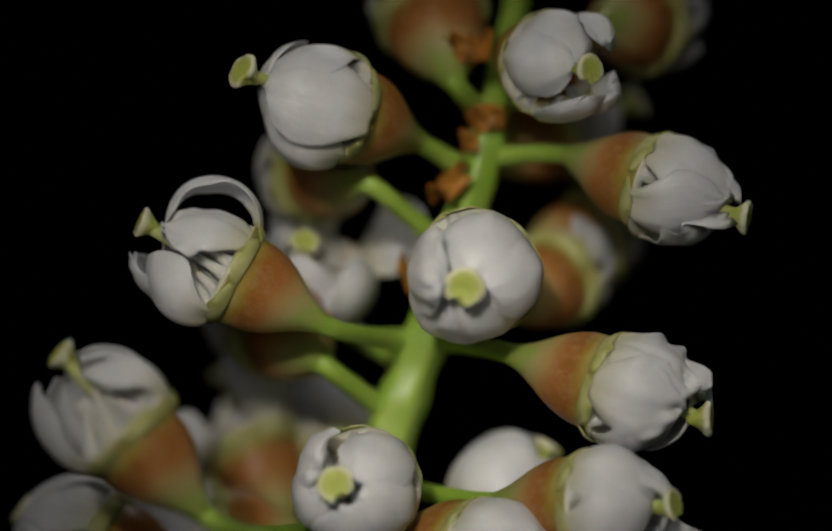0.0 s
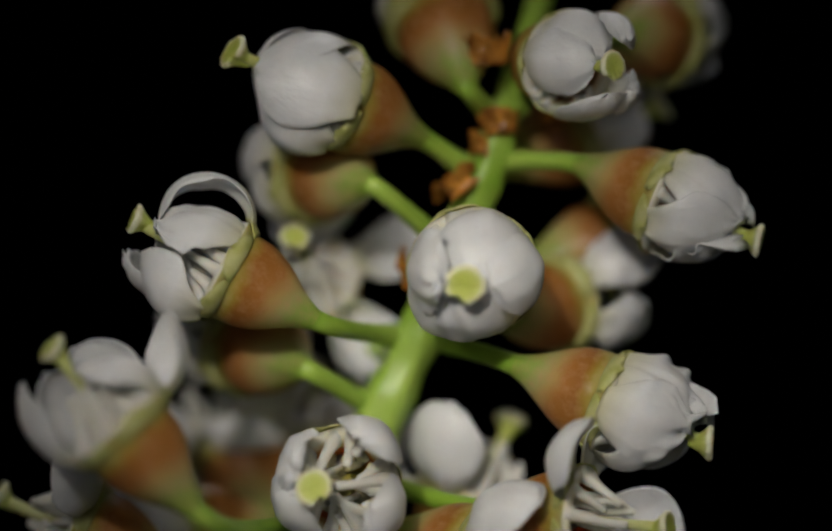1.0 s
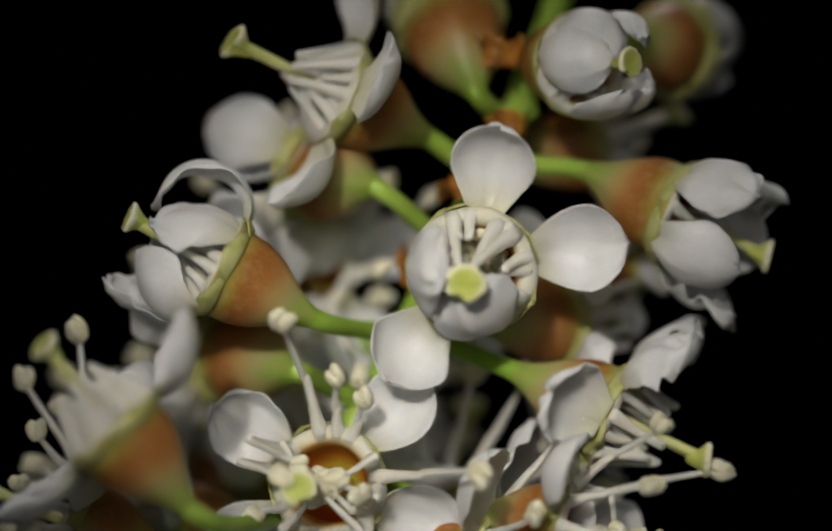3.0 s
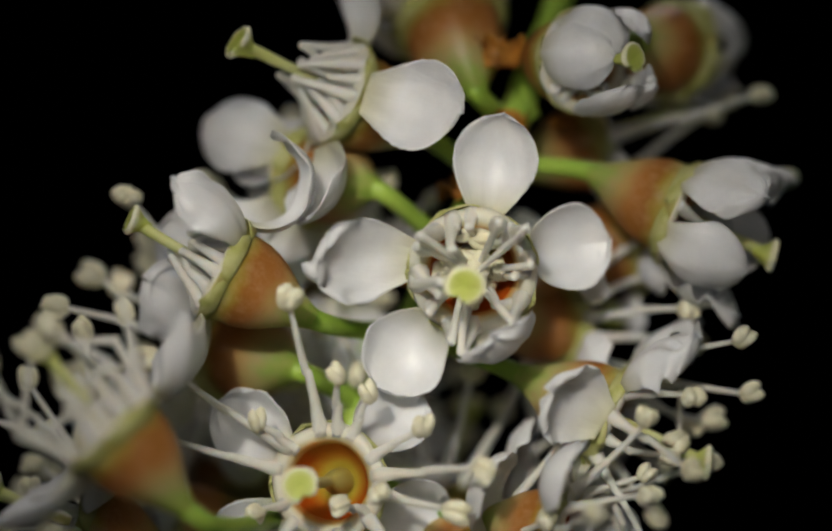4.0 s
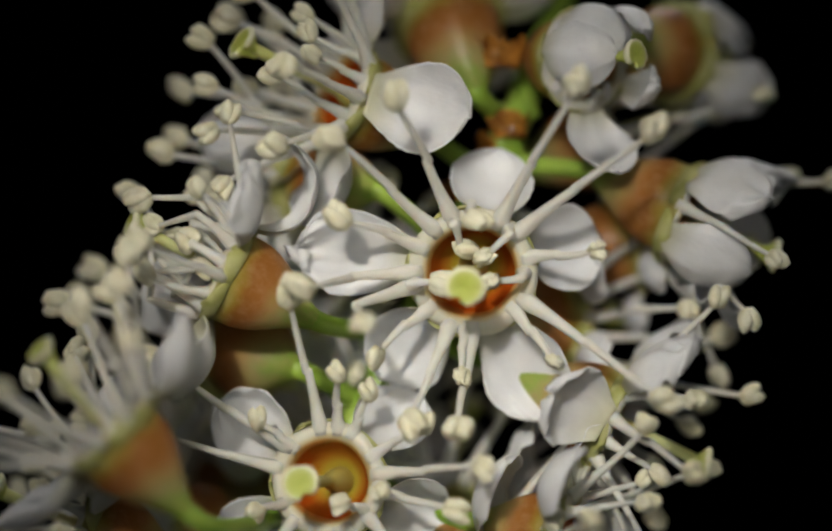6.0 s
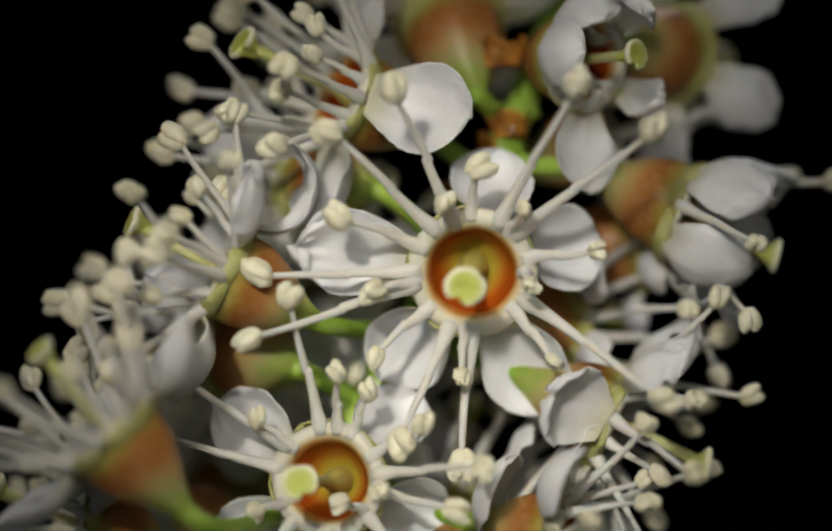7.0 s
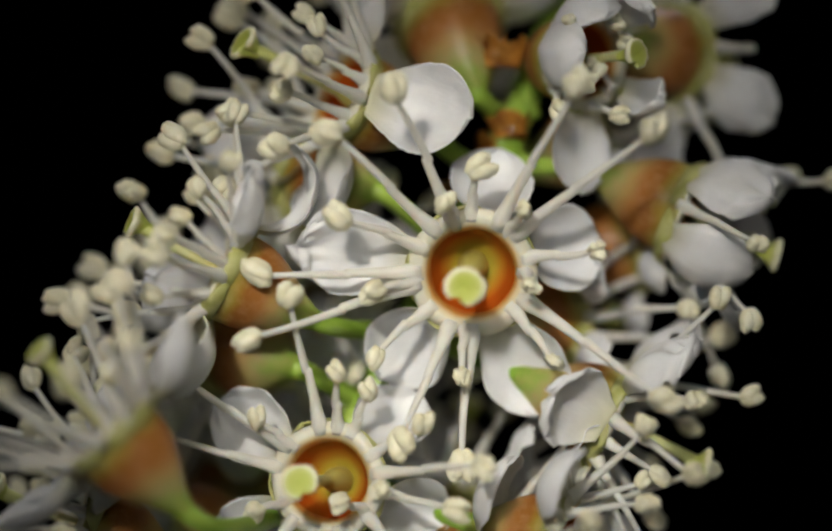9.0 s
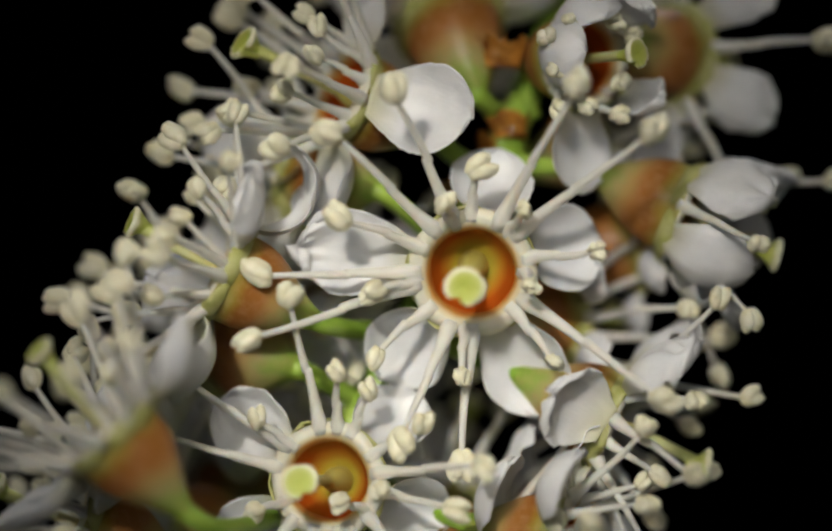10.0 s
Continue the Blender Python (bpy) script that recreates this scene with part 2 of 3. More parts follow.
PETALS = [petal_mesh(1), petal_mesh(2, 3.5, 1.55, 108), petal_mesh(3, 3.2, 1.6, 116), petal_mesh(4, 3.3, 1.5, 104, 1.6, 0.15, 0.1)]
RAGGED = [petal_mesh(5, 3.3, 1.45, 96, 1.6, 0.7, 0.5), petal_mesh(6, 3.9, 1.45, 74, 1.7, 0.9, 0.7), petal_mesh(7, 3.1, 1.5, 96, 1.65, 0.65, 0.4)]
CRUMPLED = [petal_mesh(8, 3.3, 1.5, 84, 1.7, 1.5, 0.6), petal_mesh(9, 3.4, 1.4, 104, 1.5, 1.7, 0.7), petal_mesh(11, 3.1, 1.5, 88, 1.65, 1.4, 0.5)]
ARCH = petal_mesh(12, 4.9, 0.8, 200, 1.1, 0.3, 0.1)
FLAT = petal_mesh(14, 3.6, 1.6, 94, 1.8)
TATTERED = petal_mesh(15, 3.9, 1.5, 112, 1.6, 0.4, 0.35)
NARROW = petal_mesh(13, 3.3, 1.0, 120, 1.1, 0.5, 0.3)


def sepal_mesh(seed):
    """A short blunt lobe that hugs the foot of a petal, thick at its base and uneven at its edge."""
    n, w = 8, 12
    outer, inner, faces = [], [], []
    for i in range(n + 1):
        s = i / n
        for j in range(w + 1):
            v = 2 * j / w - 1
            wide = 0.86 * (1 - 0.97 * s ** 2.4) ** 0.6 * (1 + 0.12 * noise.noise((s * 3, v, seed)))
            a = v * wide / 1.55
            r = 1.50 + 0.17 * math.sin(s * 2.2) + 0.10 * noise.noise((v * 2, s * 2, seed + 3.0)) * s
            tall = 0.56 + 0.14 * noise.noise((v * 4.0, seed, 0.5))
            p = Vector((r * math.cos(a) - 1.5, r * math.sin(a), -0.32 + s * tall))
            t = 0.075 * (1 - 0.75 * s) * (1 - 0.5 * v * v)
            way = Vector((math.cos(a), math.sin(a), 0))
            outer.append((p + way * t) * MM)
            inner.append((p - way * t) * MM)
    m, off = w + 1, len(outer)
    for i in range(n):
        for j in range(w):
            a = i * m + j
            faces.append((a, a + 1, a + m + 1, a + m))
            faces.append((off + a, off + a + m, off + a + m + 1, off + a + 1))
    ring = list(range(m)) + [i * m + w for i in range(1, n + 1)] + [n * m + j for j in range(w - 1, -1, -1)] + [i * m for i in range(n - 1, 0, -1)]
    faces += [(b, a, a + off, b + off) for a, b in zip(ring, ring[1:] + ring[:1])]
    return mesh_of("sepal", outer + inner, faces, [SEPAL])


SEPALS = [sepal_mesh(1.3 * k) for k in range(3)]
CUP_PROFILE = [(0.32, -3.1, 0), (0.42, -2.8, 0), (0.56, -2.5, 0), (0.74, -2.2, 0), (0.93, -1.9, 0), (1.13, -1.55, 0), (1.28, -1.2, 0), (1.38, -0.85, 0), (1.41, -0.5, 0),
               (1.42, -0.2, 0), (1.52, -0.06, 0), (1.62, 0.03, 0), (1.66, 0.11, 1), (1.60, 0.20, 1), (1.48, 0.26, 1), (1.34, 0.27, 1), (1.21, 0.20, 1), (1.13, 0.08, 1), (1.08, -0.06, 2), (1.01, -0.3, 2), (0.91, -0.6, 2),
               (0.76, -0.9, 2), (0.52, -1.14, 2), (0.22, -1.25, 2), (0.01, -1.27, 2)]
CUPS = [lathe("calyx_cup", CUP_PROFILE, [CUP, RIM, CUP_IN], 40, 0.03, k) for k in range(4)]


def style_mesh(seed, lean, out=2.77):
    """The pale pistil: an ovary in the cup and a column that stands out of it."""
    pts, radii = [], []
    for i in range(19):
        s = i / 18
        pts.append((lean * 0.28 * s * s, 0.06 * math.sin(s * 3 + seed), -1.38 + s * (1.38 + out)))
        radii.append(0.42 * max(0.0, 1 - s * 3.2) ** 0.7 * (0.6 + 1.6 * min(s, 0.25)) + 0.15 + 0.05 * s ** 4)
    return joined("style", [(tube_data(pts, radii, 14), 0)], [STYLE]), Vector(pts[-1]) * MM


STYLES = {out: [style_mesh(k, 0.4, out - 0.08) for k in range(3)] for out in (2.85, 3.2, 3.55)}


def stigma_mesh(seed):
    """A flattened lobed cap with a notch on one side."""
    prof = [(0.14, -0.55), (0.20, -0.38), (0.29, -0.20), (0.40, -0.06), (0.50, 0.03), (0.54, 0.10), (0.51, 0.18), (0.42, 0.19), (0.20, 0.15), (0.0, 0.14)]
    verts, faces, seg = [], [], 40
    for r, z in prof:
        for j in range(seg):
            a = 2 * math.pi * j / seg
            dent = 1 - 0.38 * math.exp(-((a - 4.2) / 0.34) ** 2) + 0.07 * noise.noise((math.cos(a) * 2.4, math.sin(a) * 2.4, seed * 3.3)) + 0.025 * math.sin(23 * a + seed) + 0.02 * math.sin(37 * a)
            verts.append((r * dent * math.cos(a) * MM, r * dent * 0.92 * math.sin(a) * MM, (z + 0.04 * noise.noise((r * math.cos(a) * 5, r * math.sin(a) * 5, seed))) * MM))
    for i in range(len(prof) - 1):
        for j in range(seg):
            a, b = i * seg + j, i * seg + (j + 1) % seg
            faces.append((a, b, b + seg, a + seg))
    return mesh_of("stigma", verts, faces, [STIGMA])


STIGMAS = [stigma_mesh(k) for k in range(3)]
LENGTHS = (1.5, 2.1, 2.8, 3.5, 4.2, 4.9)


def filament_mesh(length, seed):
    """The lower half of a stamen's thread."""
    h = length * 0.46
    pts = [(0.015 * length * math.sin(s * 2.6) * (1 if seed % 2 else 0.3), 0.03 * math.sin(s * 3 + seed), h * s) for s in [i / 8 for i in range(9)]]
    return joined("filament", [(tube_data(pts + [(pts[-1][0], pts[-1][1], h + v) for v in (0.05, 0.085, 0.105)], [0.178 - 0.060 * (i / 8) ** 0.7 + 0.09 * math.exp(-(i / 2.4) ** 1.4) for i in range(9)] + [0.097, 0.065, 0.015], 10), 0)], [FILAMENT]), Vector(pts[-1]) * MM


def anther_mesh(length, seed, spent=False):
    """The upper half of the thread with its anther: four close pollen sacs in two lobes, or shrunken and torn once spent."""
    rnd = random.Random(seed)
    h = length * 0.54
    bow = rnd.uniform(-0.10, 0.22)
    pts = [(bow * s * s * h * 0.6, 0.06 * math.sin(s * 2 + seed), h * s - 0.02) for s in [i / 8 for i in range(9)]]
    tip = Vector(pts[-1])
    turn = Euler((rnd.uniform(-0.7, 0.7), rnd.uniform(-0.8, 0.8), rnd.uniform(0, 3.1))).to_matrix()
    size = rnd.uniform(1.15, 1.45) * (0.85 if length < 2.5 else 1.0) * (0.72 if spent else 1.0)
    pieces = [(tube_data([(0, pts[0][1], -v) for v in (0.115, 0.095, 0.06)] + pts, [0.015, 0.07, 0.105] + [0.118 - 0.046 * (i / 8) for i in range(9)], 10), 0)]
    lump = 0.75 if spent else 0.14
    for side in (-1, 1):
        for sac in (-1, 1):
            c = tip + turn @ Vector((0.098 * side + 0.022 * sac, 0.055 * sac, 0.13 - 0.015 * sac)) * size
            lean = turn @ Euler((0.10 * sac, 0.20 * side, 0)).to_matrix()
            pieces.append((ellipsoid_data(c, (0.165 * size, 0.165 * size, rnd.uniform(0.29, 0.33) * size), lean, 14, 10, lump, seed + side * 3 + sac), 1))
    pieces.append((ellipsoid_data(tip + turn @ Vector((0, 0, 0.08)) * size, (0.14 * size, 0.10 * size, 0.22 * size), turn, 10, 8, 0.2, seed), 1))
    return joined("anther", pieces, [FILAMENT, ANTHER])


FILAMENTS = {length: [filament_mesh(length, k) for k in range(2)] for length in LENGTHS}
ANTHERS = {length: [anther_mesh(length, 10 * k + int(length * 7), k > 3) for k in range(6)] for length in LENGTHS}

# ---- how the plant sways and opens over the clip ----
TIMES = (0.0, 0.5, 1.0, 1.5, 2.0, 2.5, 4.0, 7.0, 10.0)
EARLY = {0.0: 0.0, 0.5: 0.38, 1.0: 0.60, 1.5: 0.77, 2.0: 0.91, 2.5: 1.0}
LATE = {2.5: 0.0, 4.0: 0.6, 7.0: 0.9, 10.0: 1.0}
PIVOT = Vector((1.1, 3.0, 0.3)) * MM


def between(t, start, middle, end):
    return start.lerp(middle, EARLY[t]) if t <= 2.5 else middle.lerp(end, LATE[t])


def stem_pose(t):
    """The stem's lean at that time, against its last pose."""
    a = between(t, Vector((9.0, 0, 0)), Vector((1.0, 0, 0)), Vector((0, 0, 0)))[0]
    return Matrix.Translation(PIVOT) @ pose(0, 0, 0, 0, -a, 0) @ Matrix.Translation(-PIVOT)


def eased(t, t0, t1):
    q = min(1.0, max(0.0, (t - t0) / max(0.01, t1 - t0)))
    return q * q * (3 - 2 * q)


FLOWERS = []


def flower(base, rim, face, start, middle, petals, stamens, size=1.0, roll=0.0, wide=112.0, shut=0.0, count=16, reach=0.0, ragged=(), late=(), droop=12.0, loose=12.0, shuts=None, droops=None, wides=None,
           table=None, petal_at=None, petal_size=1.0, half=0.4, style=2.85, meshes=None, label="white cherry laurel flower opening on a green stalk"):
    """One flower. base: where its stalk leaves the stem; rim: the middle of its cup's rim; face: the way that it looks (all in the last pose);
    start, middle: where its stigma stands at 0 and 2.5 s; petals, stamens: from when to when they unfold; wide: how far the petals fold back."""
    rnd = random.Random(int(abs(rim[0] * 131 + rim[2] * 517)) + 7)
    thing = tagged(new("flower"), label, "flower", "flowers of the raceme")
    b = Vector(base) * MM
    axis = Vector(face).normalized()
    r0 = Vector(rim) * MM - b
    tip = r0 + axis * style * MM * size
    head = Matrix.Translation(r0) @ axis.to_track_quat("Z", "Y").to_matrix().to_4x4() @ pose(0, 0, 0, 0, 0, roll)
    k = Matrix.Diagonal((size, size, size, 1))
    # stalk, bowed into the cup's axis
    end = (r0 / MM) - axis * 2.86 * size
    c1, c2 = end * 0.38, end - axis * end.length * 0.2
    pts, radii = [], []
    for i in range(17):
        s = i / 16
        pts.append(3 * s * (1 - s) ** 2 * c1 + 3 * s * s * (1 - s) * c2 + s ** 3 * end)
        radii.append((0.29 + 0.20 * (1 - s) ** 6 + 0.05 * s ** 6) * size)
    part("pedicel", joined("pedicel", [(tube_data(pts, radii, 16, 1.0, 0.03), 0)], [STALK]), thing)
    part("calyx_cup", CUPS[rnd.randrange(4)], thing, head @ k, "green and russet cup with an orange throat")
    for i in range(5):
        part("sepal", SEPALS[i % 3], thing, head @ k @ pose(0, 0, 0, 0, 0, 36 + 72 * i + rnd.uniform(-5, 5)) @ pose(1.50 * MM, 0, 0, 0, rnd.uniform(5, 22), 0))
    sm, top = STYLES[style][rnd.randrange(3)]
    column = part("style", sm, thing, head @ k @ pose(0, 0, 0, 0, 0, 180 + rnd.uniform(-40, 40)))
    part("stigma", STIGMAS[rnd.randrange(3)], column, Matrix.Translation(top) @ pose(0, 0, 0, rnd.uniform(-10, 10), 12 + rnd.uniform(-6, 10), -150 - roll + rnd.uniform(-30, 30)), "yellow-green lobed stigma")
    keyed = []
    p0, p1 = petals
    for i in range(5):
        mesh = meshes[i] if meshes and i in meshes else RAGGED[i % 3] if i in ragged else PETALS[rnd.randrange(4)]
        az = petal_at[i] if petal_at else 36 + 72 * i + rnd.uniform(-6, 6)
        hinge = head @ k @ pose(0, 0, 0, 0, 0, az) @ pose((1.54 - 0.08 * (i % 2) + (0.16 if wides and wides[i] > 112 else 0)) * MM, 0, 0.02 * MM)
        q0 = p0 + (p1 - p0) * rnd.uniform(0.0, 0.45)
        q1 = q0 + (p1 - p0) * rnd.uniform(0.4, 0.6)
        if i in late:
            q0, q1 = late[i]
        w = wides[i] if wides else wide + rnd.uniform(-16, 12)
        twist = rnd.uniform(4, 10)
        ob = part("petal", mesh, thing)
        ob.scale = (size * petal_size,) * 3
        keyed.append((ob, "petal", hinge, q0, q1, (shuts[i] if shuts else shut + rnd.uniform(-4, loose), w, twist, rnd.uniform(-12, 12), droops[i] if droops else droop)))
    s0, s1 = stamens
    spots = table or [(360 * i / count + rnd.uniform(-8, 8), None) for i in range(count)]
    for i, (az, far, *rest) in enumerate(spots):
        if far is None:
            length = rnd.choice(LENGTHS[1:4]) if i % 2 else rnd.choice(LENGTHS[3:5])
            lean = (rnd.uniform(46, 74) if i % 2 == 0 else rnd.uniform(22, 52)) + reach
            if count < 5 and i == 0:
                length, lean = LENGTHS[-1], 3.0
        else:
            # the anther's place over the open flower, allowing for the way that the flower nods
            across, up = far / size * math.cos(radians(az)), far / size * math.sin(radians(az))
            high = 0.0
            for _ in range(3):
                u, w = across - axis.x * high, up - axis.z * high
                out = math.hypot(u, w) - 1.42
                length = min(LENGTHS, key=lambda v: abs(v - out * 1.06))
                lean = math.asin(min(0.96, max(-0.7, out / (length + 0.32))))
                high = (length + 0.32) * math.cos(lean)
            az, lean = math.degrees(math.atan2(w, u)), math.degrees(lean)
        v = 4 + i % 2 if rest and rest[0] else rnd.randrange(4)
        fm, end_point = FILAMENTS[length][v % 2]
        fil = part("filament", fm, thing)
        fil.scale = (size,) * 3
        ant = part("anther", ANTHERS[length][v], fil)
        root = head @ k @ pose(0, 0, 0, 0, 0, az) @ pose((1.36 if i % 2 else 1.44) * MM, 0, 0.07 * MM)
        span = s1 - s0
        q0 = s0 + span * rnd.uniform(0.0, 0.25)
        q1 = q0 + span * rnd.uniform(0.25, 0.4)
        r0_ = s0 + span * rnd.uniform(0.42, 0.75)
        r1_ = r0_ + span * rnd.uniform(0.2, 0.3)
        if len(rest) > 1:
            r0_, r1_ = rest[1], rest[1] + rest[2]
        inward = -min(rnd.uniform(28, 56), math.degrees(math.asin(min(0.95, 1.15 / (0.46 * length)))))
        keyed.append((fil, "filament", root, q0, r1_, (inward, lean, rnd.uniform(-10, 10) if far is None else rnd.uniform(-2, 2), q1, r0_, rnd.uniform(-13, 13), half)))
        keyed.append((ant, "anther", Matrix.Translation(end_point), r0_, r1_, (-184 - inward + rnd.uniform(-7, 7), rnd.uniform(-3, 4))))
    FLOWERS.append((thing, b, tip, Vector(start) * MM, Vector(middle) * MM, keyed))
    return thing


def motions():
    for thing, b, tip, start, middle, keyed in FLOWERS:
        rows = []
        for t in TIMES:
            foot = stem_pose(t) @ b
            way = between(t, start, middle, b + tip) - foot
            turn = tip.rotation_difference(way).to_matrix().to_4x4()
            rows.append((t, Matrix.Translation(foot) @ turn))
        walk(thing, rows)
        for ob, kind, rest, q0, q1, spec in keyed:
            marks = sorted({0.0, 10.0, *([min(10.0, max(0.0, v)) for v in spec[3:5]] if kind == "filament" else []), *[min(10.0, max(0.0, q0 + (q1 - q0) * f)) for f in (0, 0.25, 0.5, 0.75, 1)]})
            marks = [t for i, t in enumerate(marks) if i == 0 or t - marks[i - 1] > 0.034]
            if kind == "petal":
                marks = sorted({*marks, min(9.9, max(0.05, q1 + 0.8)), min(9.95, max(0.1, q1 + 2.0))})
            marks = [t for i, t in enumerate(marks) if i == 0 or t - marks[i - 1] > 0.034]
            rows = []
            for t in marks:
                e = eased(t, q0, q1)
                if kind == "petal":
                    shut, w, twist, swing = spec[:4]
                    m = rest @ pose(0, 0, 0, swing * e, shut + (w - shut) * e + spec[4] * eased(t, q1 - 0.2, q1 + 2.0), twist * (1 - e))
                elif kind == "filament":
                    shut, w, swing, q_half, r_half, tangle, half = spec
                    e = half * eased(t, q0, q_half) + (1 - half) * eased(t, r_half, q1)
                    m = rest @ pose(0, 0, 0, swing * e + tangle * (1 - e), shut + (w - shut) * e, 0)
                else:
                    shut, w = spec
                    m = rest @ pose(0, 0, 0, 0, shut + (w - shut) * e, 0)
                rows.append((t, m.normalized()))
            walk(ob, rows)
    walk(STEM, [(t, stem_pose(t)) for t in TIMES])

# ---- the dark room: black backdrop, with unseen floor, walls and ceiling added ----
def slab(name, lo, hi, label):
    x0, y0, z0, x1, y1, z1 = *lo, *hi
    v = [(x0, y0, z0), (x1, y0, z0), (x1, y1, z0), (x0, y1, z0), (x0, y0, z1), (x1, y0, z1), (x1, y1, z1), (x0, y1, z1)]
    f = [(3, 2, 1, 0), (4, 5, 6, 7), (0, 1, 5, 4), (1, 2, 6, 5), (2, 3, 7, 6), (3, 0, 4, 7)]
    me = mesh_of(name, v, f, [CLOTH])
    me.polygons.foreach_set("use_smooth", [False] * 6)
    return tagged(new(name, me), label, name.split("_")[0], kind="structure")


FLOOR_Z = -0.06
slab("floor", (-0.4, -0.4, FLOOR_Z - 0.02), (0.4, 0.4, FLOOR_Z), "unseen matt black cloth added under the plant")
slab("wall_north", (-0.4, 0.4, FLOOR_Z - 0.02), (0.4, 0.42, 0.4), "matt black cloth backdrop behind the plant")
# Unseen walls and ceiling, added to close the set in black.
slab("wall_south", (-0.4, -0.42, FLOOR_Z - 0.02), (0.4, -0.4, 0.4), "unseen matt black cloth wall added behind the camera")
slab("wall_east", (0.4, -0.42, FLOOR_Z - 0.02), (0.42, 0.42, 0.4), "unseen matt black cloth side wall, added")
slab("wall_west", (-0.42, -0.42, FLOOR_Z - 0.02), (-0.4, 0.42, 0.4), "unseen matt black cloth side wall, added")
slab("ceiling", (-0.42, -0.42, 0.4), (0.42, 0.42, 0.42), "unseen matt black ceiling added to close the dark room")


# ---- the stem ----
STEM_LINE = [(-3.46, 2.20, -8.28, 0.85), (-2.40, 2.20, -6.12, 0.82), (-1.24, 2.20, -3.84, 0.78), (-0.12, 2.20, -1.84, 0.75), (0.92, 2.20, 0.18, 0.70), (1.85, 2.20, 2.06, 0.64), (2.55, 2.30, 3.55, 0.55), (2.97, 3.20, 4.69, 0.45), (3.64, 4.50, 6.43, 0.42), (4.35, 5.50, 8.33, 0.38)]

raceme = tagged(new("raceme_stem"), "bright green fleshy flower stem with dry brown bracts", "plant stem")
raceme.location = (STEM_LINE[0][0] * MM, STEM_LINE[0][1] * MM, FLOOR_Z)


def smooth_line(rows, steps=10):
    """A rounded line through rows of x, y, z, radius."""
    out = []
    for i in range(len(rows) - 1):
        a, b, c, d = [np.array(rows[min(max(k, 0), len(rows) - 1)]) for k in (i - 1, i, i + 1, i + 2)]
        for j in range(steps):
            s = j / steps
            out.append(0.5 * ((2 * b) + (c - a) * s + (2 * a - 5 * b + 4 * c - d) * s * s + (3 * b - a - 3 * c + d) * s ** 3))
    out.append(np.array(rows[-1]))
    return out


line = smooth_line(STEM_LINE)
verts, faces = tube_data([p[:3] for p in line], [p[3] * 0.86 * (1 + 0.06 * math.sin(i * 0.9) + 0.05 * math.sin(i * 0.37 + 1)) for i, p in enumerate(line)], 30, 1.0, 0.05)
origin = Matrix.Translation(-raceme.location)
STEM = new("stem", mesh_of("stem", verts, faces, [STALK]))
STEM.parent = raceme
STEM.matrix_parent_inverse = origin
foot = STEM_LINE[0]
verts, faces = tube_data([(foot[0], foot[1], FLOOR_Z / MM - 0.3), (foot[0] + 0.3, foot[1], -40), (foot[0] - 0.2, foot[1], -20), (foot[0], foot[1], foot[2] + 0.3)], [1.0, 0.95, 0.95, 0.9], 20)
lower = new("lower_stem", mesh_of("lower_stem", verts, faces, [STALK]))
lower.parent = raceme
lower.matrix_parent_inverse = origin


def bract(place, turn, size):
    """A small torn dry scale at the foot of a flower stalk."""
    rnd = random.Random(int(place[2] * 100))
    n, w = 10, 14
    outer, inner, faces = [], [], []
    for i in range(n + 1):
        s = i / n
        for j in range(w + 1):
            v = 2 * j / w - 1
            a = v * (1.25 - 0.25 * s)
            tall = 0.62 + 0.38 * noise.noise((v * 2.6 + place[0], place[2], 0.5)) + 0.16 * noise.noise((v * 8.0, place[0], place[2]))
            r = 0.52 + 0.22 * s * s + 0.10 * noise.noise((v * 2.4, s * 3, place[2]))
            p = Vector((r * math.cos(a) - 0.45, r * math.sin(a), s * tall))
            outer.append(p * size * MM)
            inner.append((p - Vector((math.cos(a), math.sin(a), 0)) * 0.07) * size * MM)
    m, off = w + 1, len(outer)
    for i in range(n):
        for j in range(w):
            a = i * m + j
            faces.append((a, a + m, a + m + 1, a + 1))
            faces.append((off + a, off + a + 1, off + a + m + 1, off + a + m))
    ring = list(range(m)) + [i * m + w for i in range(1, n + 1)] + [n * m + j for j in range(w - 1, -1, -1)] + [i * m for i in range(n - 1, 0, -1)]
    faces += [(a, b, b + off, a + off) for a, b in zip(ring, ring[1:] + ring[:1])]
    return part("bract", mesh_of("bract", outer + inner, faces, [BRACT]), STEM, Matrix.Translation(Vector(place) * MM) @ pose(0, 0, 0, *turn), "dry torn brown bract")


bract((2.50, 1.50, 3.45), (0, -15, -90), 0.95)
bract((1.75, 1.80, 2.95), (0, -20, -150), 0.8)
bract((-0.30, 1.80, -0.55), (0, -14, 180), 1.35)
bract((0.75, 1.70, 2.15), (0, -75, 200), 1.5)
bract((2.15, 1.10, 5.30), (0, -10, -100), 1.25)
bract((3.84, 3.00, 3.74), (0, 60, -20), 0.8)


